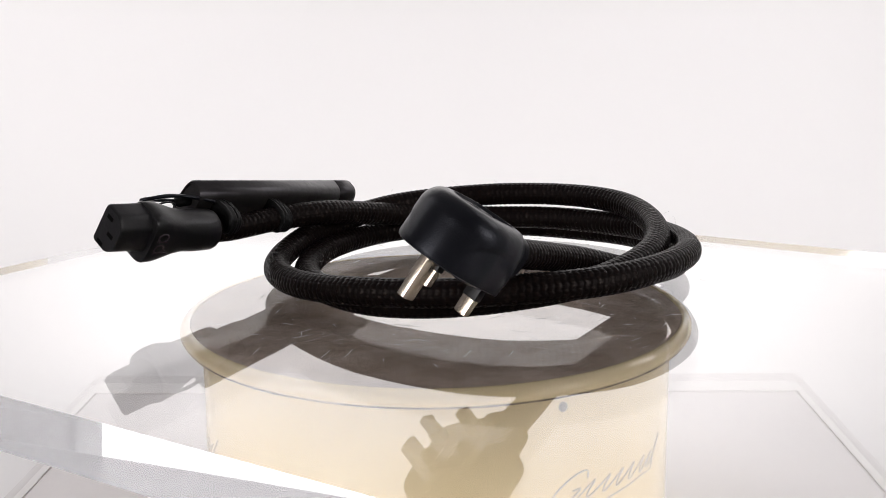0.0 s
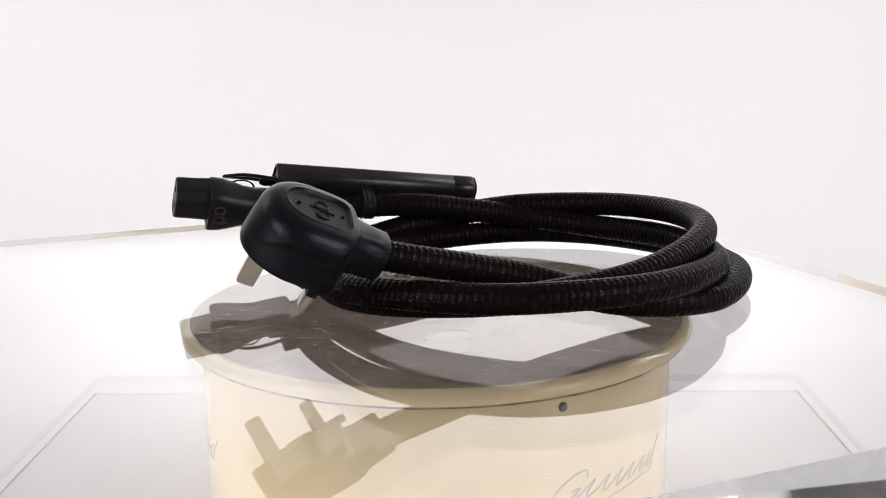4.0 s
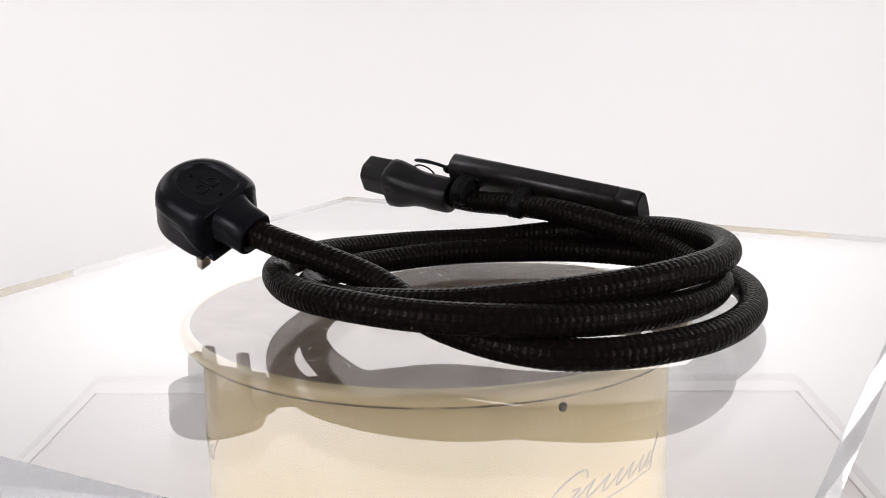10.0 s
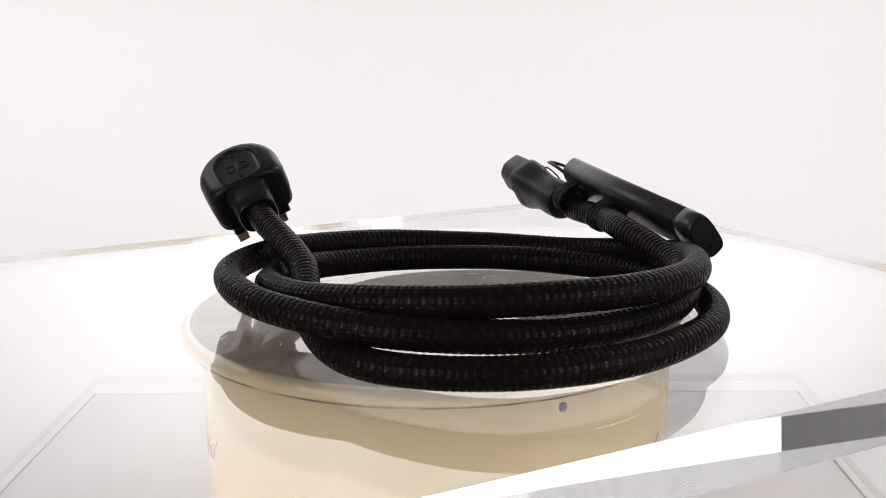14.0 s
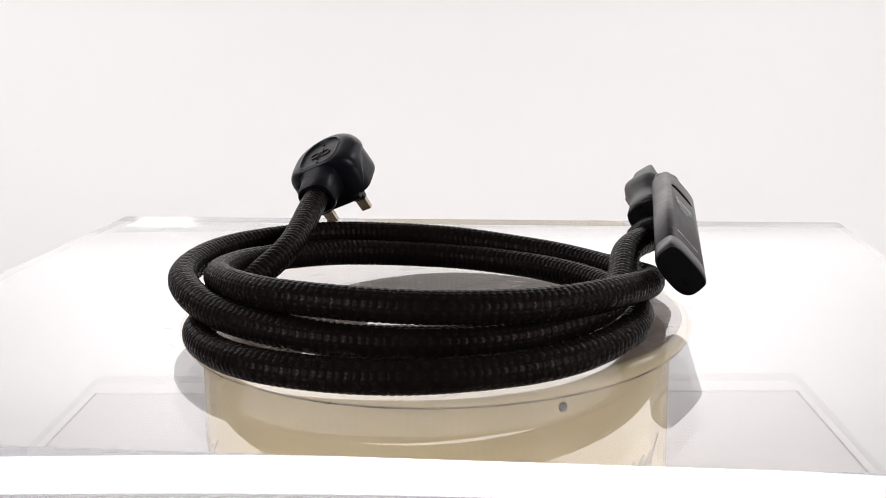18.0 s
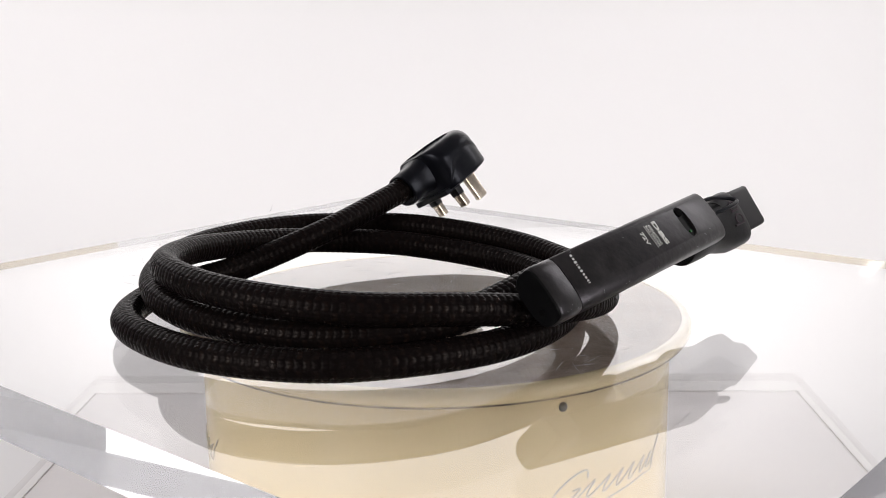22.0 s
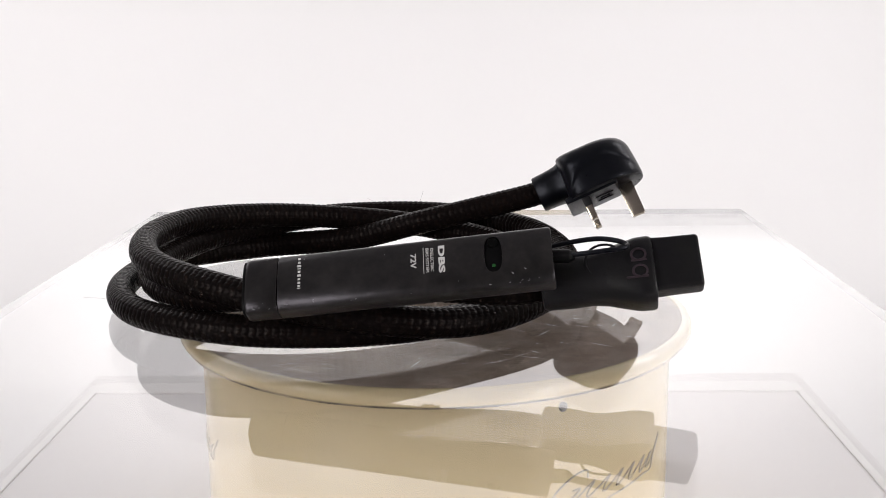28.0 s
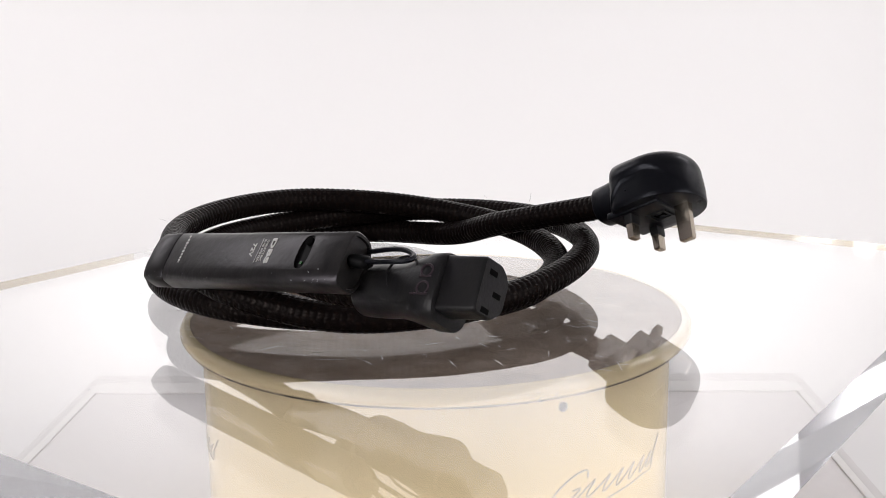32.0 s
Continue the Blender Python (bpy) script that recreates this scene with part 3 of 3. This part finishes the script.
def mains_plug():
    """Local x along U, y across, z away from the pins; origin between the live pins on the face."""
    m = frame_of(U, -B, -W, PIN_MID)
    h, mid, k = 0.0214, 0.0118, -0.030

    def outline(ahead, back, wide, z, n=132, tilt=0.0, dent=0.0):
        # round at the earth end; at the cable end a flat sloping wall that meets the back panel in a crisp edge
        out = []
        for i in range(n):
            a = 2 * math.pi * i / n
            c, s = math.cos(a), math.sin(a)
            x = ahead * abs(c) ** 0.98 if c > 0 else -back * abs(c) ** 0.30
            y = wide * math.copysign(abs(s) ** (0.96 if c > 0 else 0.44), s) * (1.0 - 0.07 * max(0.0, -c))
            zz = z + tilt * x
            # finger grip: the flanks step in under an arch
            arch = 0.0128 - 0.0120 * ((x + mid - 0.0135) / 0.0185) ** 2
            f = min(1.0, max(0.0, (arch - zz) / 0.0015)) * min(1.0, abs(y) / 0.010)
            out.append((mid + x, y * (1.0 - dent * f) - 0.0010, zz))
        return out
    prof = [(0.0199, 0.0190, 0.0205, -0.0042, 0.0, 0.045), (0.0209, 0.0197, 0.0214, -0.0038, 0.0, 0.045), (0.0213, 0.0200, 0.0218, -0.0024, 0.0, 0.045)]
    for q in range(1, 15):
        f = q / 14
        prof.append((0.0213 - 0.0008 * f * f, 0.0200 - 0.0012 * f, 0.0218 - 0.0004 * f * f, -0.0024 + 0.0134 * f, 0.0, 0.045))
    for q in range(1, 15):
        w = math.pi / 2 * q / 14
        f = 1 - math.cos(w)
        prof.append((0.0205 - 0.0076 * f, 0.0188 - 0.0023 * f ** 12, 0.0216 - 0.0094 * f ** 1.05, 0.0110 + (h - 0.0112) * math.sin(w) ** 0.92, k * q / 14, 0.045))
    prof += [(0.0129 - g, 0.0165 - g * 0.9, 0.0122 - g, h + dz, k, 0) for g, dz in ((0.0003, 0.0), (0.0006, 0.0), (0.0009, -0.0003), (0.0012, -0.0011), (0.0015, -0.0013), (0.0035, -0.0013))]
    body = part("plug_body", rings([outline(*q[:4], 132, *q[4:]) for q in prof]), RUBBER, CORD, "matt black moulded rubber plug body with a sunk back panel", m=m)
    # face plate that stands proud under the skirt, with a framed fuse cover
    part("face_plate", box(-0.0105, -0.0165, -0.0054, 0.0185, 0.0145, -0.0020, 0.0010, 3), RUBBER, body, m=m)
    cover = part("fuse_cover", bm_join(box(0.0050, -0.0058, -0.0061, 0.0150, -0.0048, -0.0051), box(0.0050, 0.0028, -0.0061, 0.0150, 0.0038, -0.0051), box(0.0050, -0.0048, -0.0061, 0.0060, 0.0028, -0.0051), box(0.0140, -0.0048, -0.0061, 0.0150, 0.0028, -0.0051)), SLEEVE, body, "dull grey fuse cover frame", m=m, smooth=False)
    part("fuse_mark", bm_join(box(0.0078, -0.0014, -0.00575, 0.0122, -0.0006, -0.0053), box(0.0074, -0.0026, -0.00575, 0.0082, 0.0006, -0.0053), box(0.0118, -0.0026, -0.00575, 0.0126, 0.0006, -0.0053)), DARK, cover, m=m, smooth=False)
    # neck: squared sleeve round the cable
    secs = [oval(0.0096 + g, 0.0101 + g, z, 48, p) for g, z, p in ((0.0016, 0.0, 3.4), (0.0014, 0.0012, 3.4), (0.0006, 0.0035, 3.1), (0.0002, 0.007, 2.9), (0, 0.010, 2.8), (-0.0002, 0.0168, 2.7))] + [oval(0.0089, 0.0094, 0.0175, 48, 2.7), oval(0.0080, 0.0080, 0.0175, 48, 2.4), oval(0.0072, 0.0072, 0.0160, 48, 2.0)]
    part("neck", rings(secs), RUBBER, CORD, "black rubber cable collar", m=frame_of(-W, -B, -U, PIN_MID - U * 0.0053 - W * 0.0104))
    for x, y, sx, sy, ln, name in ((22.2, 0, 8.0, 4.0, 22.7, "earth_pin"), (0, 11.1, 4.0, 6.4, 17.7, "live_pin"), (0, -11.1, 4.0, 6.4, 17.7, "live_pin")):
        x, y, sx, sy, ln = (v * 0.001 for v in (x, y, sx, sy, ln))
        pin = box(x - sx / 2, y - sy / 2, -ln, x + sx / 2, y + sy / 2, 0.001, 0.0005, 2)
        tip = [v for v in pin.verts if v.co.z < -ln + 0.0012]
        for v in tip:
            f = 0.72 if v.co.z < -ln + 0.0002 else 0.9
            v.co.x, v.co.y = x + (v.co.x - x) * f, y + (v.co.y - y) * f
        ob = part(name, pin, METAL, CORD, "bright nickel-plated plug pin", m=m)
        if name == "live_pin":
            part("pin_sleeve", box(x - sx / 2 - 0.0002, y - sy / 2 - 0.0002, -0.0102, x + sx / 2 + 0.0002, y + sy / 2 + 0.0002, 0.0005, 0.0004), SLEEVE, ob, "black insulating sleeve", m=m)
    # emblem: two rings with stems, pressed in the back, and two screw dots
    def top(x, y):
        return (x, y - 0.001, h - 0.0012 + k * (x - mid))
    for y, sgn in ((-0.0034, 1), (0.0034, -1)):
        ring = [top(0.0085 + 0.0027 * math.cos(2 * math.pi * q / 24), y + 0.0027 * math.sin(2 * math.pi * q / 24)) for q in range(25)]
        part("emblem", sweep_path(ring, 0.00042, 8), RUBBER, body, "raised ring emblem", m=m)
        part("emblem", sweep_path([top(0.0085 - 0.0027 * sgn, y + 0.0027 * sgn), top(0.0085 + 0.0052 * sgn, y + 0.0027 * sgn)], 0.00042, 8), RUBBER, body, m=m)
    # near-black discs paint the shade of the two small dots
    for x, y in ((0.0185, 0.0), (-0.0005, 0.0)):
        d = bmesh.new()
        bmesh.ops.create_cone(d, cap_ends=True, segments=14, radius1=0.0007, radius2=0.0007, depth=0.0006)
        part("dimple_shade", d, DARK, body, m=m @ Matrix.Translation(top(x, y)))


mains_plug()


def battery_pack():
    """Local x down the label's width, y out of the label, z from tail to head."""
    m = frame_of(PACK_DOWN, PACK_OUT, PACK_AXIS, TAIL)
    length, hx, hy = 0.1193, 0.01205, 0.0069

    def sec(z, g=1.0, n=56):
        out = []
        for i in range(n):
            a = 2 * math.pi * i / n
            c, s = math.cos(a), math.sin(a)
            e = 2 / 5.0 if s > 0 else 2 / 2.4
            out.append((hx * g * math.copysign(abs(c) ** (2 / 3.0), c), hy * g * math.copysign(abs(s) ** e, s), z))
        return out
    body = part("battery_case", rings([sec(0.0134, 0.975), sec(0.0138), sec(length - 0.0008), sec(length, 0.95), sec(length, 0.86), sec(length - 0.001, 0.83)]), PACKPAINT, CORD, "scuffed black battery case with worn edges", m=m)
    part("end_cap", rings([sec(0.0, 0.90), sec(0.0006, 0.96), sec(0.0018), sec(0.0127), sec(0.0131, 0.975)]), PACKPAINT, body, "scuffed black end cap", m=m)
    part("end_plug", rings([sec(0.0006, 0.955), sec(-0.0003, 0.95), sec(-0.0006, 0.92)]), END_BLACK, body, "smooth black end plug", m=m)
    # no hole is cut: a near-black disc paints its shade
    part("end_hole_shade", rings([oval(0.0013, 0.0013, z, 20, 2, 0.0052, -0.0012) for z in (-0.0009, 0.0002)]), DARK, body, "near-black disc for the shade in a screw hole", m=m)
    t = m @ pose(0, hy + 0.00005, 0.0005) @ Matrix(((1, 0, 0, 0), (0, 0, 1, 0), (0, 1, 0, 0), (0, 0, 0, 1)))
    # lettering reads down the width, its top towards the head
    lettering("DBS", 0.0032, t @ pose(-0.0016, 0.0769, 0), INK, body, label="pale grey printed letters", stretch=2.08, bold=0.00012)
    lettering("DIELECTRIC", 0.0017, t @ pose(-0.0016, 0.0733, 0), INK, body, stretch=1.1)
    lettering("BIAS SYSTEM", 0.0017, t @ pose(-0.0016, 0.0715, 0), INK, body, stretch=1.1)
    part("rule", box(-0.0072, 0.0700, 0, 0.0040, 0.0702, 0.00015), INK, body, m=t, smooth=False)
    lettering("72V", 0.0030, t @ pose(-0.0019, 0.0661, 0), INK, body, stretch=1.3, bold=0.00006)
    # maker's mark as plain bars
    for x, w, hgt in ((-0.0058, 0.0009, 0.0010), (-0.0043, 0.0009, 0.0010), (-0.0029, 0.0009, 0.0015), (-0.0018, 0.0003, 0.0013), (-0.0006, 0.0009, 0.0010), (0.0009, 0.0009, 0.0014), (0.0024, 0.0008, 0.0010), (0.0038, 0.0009, 0.0010), (0.0051, 0.0007, 0.0010), (0.0060, 0.0003, 0.0013)):
        part("mark_bar", box(x * 1.08 - 0.0021 - w / 2, 0.0216 - hgt / 2, 0, x * 1.08 - 0.0021 + w / 2, 0.0216 + hgt / 2, 0.00015), INK, body, m=t, smooth=False)
    # worn flecks along the edges and over the label
    rnd = random.Random(8)
    bms = []
    for i in range(36):
        edge = i < 29
        a0 = rnd.choice((0.62, 2.52)) + rnd.uniform(-0.12, 0.12) if edge else rnd.uniform(0.7, 2.4)
        c, sn = math.cos(a0), math.sin(a0)
        x, y = hx * math.copysign(abs(c) ** (2 / 3.0), c), hy * abs(sn) ** (2 / 5.0)
        zz = rnd.choice((rnd.uniform(0.002, 0.114), rnd.uniform(0.002, 0.03), rnd.uniform(0.095, 0.115)))
        f = bmesh.new()
        bmesh.ops.create_icosphere(f, subdivisions=1, radius=0.00016)
        f.transform(Matrix.Translation((x, y, zz)) @ pose(0, 0, 0, 0, rnd.uniform(-60, 60), 0) @ Matrix.Diagonal((rnd.uniform(0.6, 1.6), 0.3, rnd.choice((1, 1.5, 2, 4, 7)), 1)))
        bms.append(f)
    part("scuffs", bm_join(*bms), SCUFF, body, "pale scuff marks", m=m)["kind"] = "stuff"
    # switch slot, button and lamp
    carve(body, rings([oval(0.0076, 0.0034, z, 40, 2.6, -0.0014, 0.0966) for z in (-0.0013, 0.0010)]), t)
    part("switch_slot", rings([oval(0.0075, 0.0033, z, 40, 2.6, -0.0014, 0.0966) for z in (-0.0020, -0.00115)]), END_BLACK, body, "black floor of the switch slot", m=t)
    btn = rings([oval(0.0019, 0.0019, z, 20, 2, -0.0062, 0.0966) for z in (-0.0014, -0.0001)] + [oval(0.0014, 0.0014, 0.0001, 20, 2, -0.0062, 0.0966)])
    part("switch_button", btn, DARK, body, "black push button", m=t)
    led = rings([oval(0.0007, 0.0007, z, 14, 2, 0.0034, 0.0966) for z in (-0.0014, -0.0006)])
    part("lamp_lens", led, GREEN, body, "tiny green lamp", m=t)
    # strain relief and looped lead, which lies level beside the socket
    head = m @ Vector((0, 0, length))
    flat = Vector((PACK_AXIS.x, PACK_AXIS.y, 0)).normalized()
    across = Vector((-0.785, 0.617, 0))
    part("strain_relief", rings([oval(0.0030, 0.0026, z, 24, 2.4) for z in (-0.0015, 0.0058)] + [oval(0.0026, 0.0022, 0.0064, 24, 2.4), oval(0.0016, 0.0015, 0.0080, 24, 2)]), END_BLACK, body, m=frame_of(across, Vector((0, 0, -1)), flat, head + Vector((0, 0, 0.0012))))
    lead = [(-22, -9, -3.0), (-10, -9.5, 0.2), (2, -8.5, 3.8), (16, -7.5, 6.4), (25.5, -4, 6.0), (27, 1, 5.0), (18, 3, 3.8), (6, 1, 1.8), (-2, 0, 1.2)]
    part("lead", sweep_path(smooth_line([head + (flat * u + across * v + Vector((0, 0, w))) * 0.001 for u, v, w in lead], 0.0008), 0.0010, 8), RUBBER, CORD, "thin black looped lead")
    # two straps hold the cable to the case
    for z, half in ((0.1050, 0.0042), (0.0675, 0.0038)):
        c = m @ Vector((0, 0, z))
        base = P(-0.158, 0.107, 0.0155)
        along = (c - base).dot(AXIS)
        k = base + AXIS * along
        side = (k - c).normalized()
        third = AXIS.cross(side)
        fm = frame_of(third, side, AXIS, c)
        dist = (k - c).length
        half_y = (dist + 0.0050) / 2
        ring = []
        for q in range(13):
            f = q / 12
            lump = 0.00018 * math.sin(q * 2.1 + z * 900) + 0.00012 * math.sin(q * 4.7)
            pinch = 0.0006 if q in (0, 12) else 0.0
            ring.append([(px * (1 + 0.05 * noise.noise((px * 500, py * 500, q * 0.7))), py + 0.0003 * noise.noise((py * 600, px * 600, q)), zz) for px, py, zz in oval(0.0073 + lump - pinch, half_y + lump - pinch, (2 * f - 1) * half + 0.0004 * math.sin(f * 9), 48, 2.5, 0, (dist + 0.0110) / 2)])
        part("strap", rings(ring), STRAP, CORD, "lumpy black glue-smeared cable strap", m=fm)


battery_pack()


def socket():
    """Local x down, y out, z along the axis from the sleeve's end to the face."""
    m = frame_of(DOWN, OUT, AXIS, SLEEVE_END) @ Matrix.Diagonal((1, 1, 1.18, 1))
    tot = 0.0515
    secs = [oval(0.0084, 0.0084, -0.0004, 48, 2), oval(0.0098, 0.0098, 0.0, 48, 2), oval(0.0102, 0.0102, 0.0012, 48, 2.1), oval(0.0104, 0.0104, 0.010, 48, 2.2), oval(0.0101, 0.0098, 0.016, 48, 2.3), oval(0.0108, 0.0100, 0.021, 48, 2.5), oval(0.0125, 0.0107, 0.0268, 48, 3), oval(0.0136, 0.0110, 0.0310, 48, 3.4), oval(0.0137, 0.0111, 0.0354, 48, 3.6), oval(0.0132, 0.0106, 0.0364, 48, 3.6), oval(0.0110, 0.0080, 0.0367, 48, 3.6)]
    body = part("socket_body", rings(secs), SOCKET_BLACK, CORD, "black moulded appliance socket", m=m)
    w, t, c = 0.0118, 0.0080, 0.0052
    pts = [(-w, c - t), (-w, t), (w, t), (w, c - t), (w - c, -t), (c - w, -t)]
    bm = rings([[(x * 0.9 - 0.0012, y, z) for x, y in rounded([(px * g, py * g) for px, py in pts], 0.0022)] for g, z in ((1.03, 0.0355), (1.0, 0.0405), (0.985, tot - 0.0012), (0.965, tot - 0.0004), (0.92, tot), (0.70, tot))])
    part("socket_nose", bm, SOCKET_BLACK, body, "black six-sided socket nose", m=m)
    # contact slots are uncut; near-black blocks give the shade inside them
    for x, y in ((-0.007, 0.0022), (0.007, 0.0022), (0.0, -0.0022)):
        part("slot", box(x - 0.001, y - 0.0022, tot - 0.0006, x + 0.001, y + 0.0022, tot + 0.00012), DARK, body, "near-black block for the shade in a contact slot", m=m, smooth=False)
    # thumb oval and ring emblem on both broad faces
    for face in (1, -1):
        t2 = m @ pose(0, 0.0109 * face, 0) @ Matrix(((1, 0, 0, 0), (0, 0, 1, 0), (0, 1, 0, 0), (0, 0, 0, 1)))
        for x, sgn in ((-0.0044, 1), (0.0022, -1)):
            ring = [(x + 0.0023 * math.cos(2 * math.pi * k / 20), 0.0318 + 0.0023 * math.sin(2 * math.pi * k / 20), 0.0) for k in range(21)]
            part("emblem", sweep_path(ring, 0.00045, 6), LOGO, body, "dull mauve ring emblem", m=t2)
            part("emblem", sweep_path([(x + 0.0023, 0.0293 if sgn > 0 else 0.0273, 0), (x + 0.0023, 0.0343, 0)], 0.00045, 6), LOGO, body, m=t2)
    ringo = [(0.0070 * math.cos(2 * math.pi * k / 28) - 0.0036, 0.0208 + 0.0062 * math.sin(2 * math.pi * k / 28), -0.0012 - 0.0008 * math.cos(2 * math.pi * k / 28) ** 2) for k in range(29)]
    part("thumb_ring", sweep_path(ringo, 0.0005, 6), SOCKET_BLACK, body, m=m @ pose(0, 0.0110, 0) @ Matrix(((1, 0, 0, 0), (0, 0, 1, 0), (0, 1, 0, 0), (0, 0, 0, 1))))


socket()


# ---- what turns ----
def motions():
    for ob in (PLATTER, SHEET, CORD):
        walk(ob, [(float(t), pose(0, 0, 0, 0, 0, -SPIN * t)) for t in range(33)])


motions()
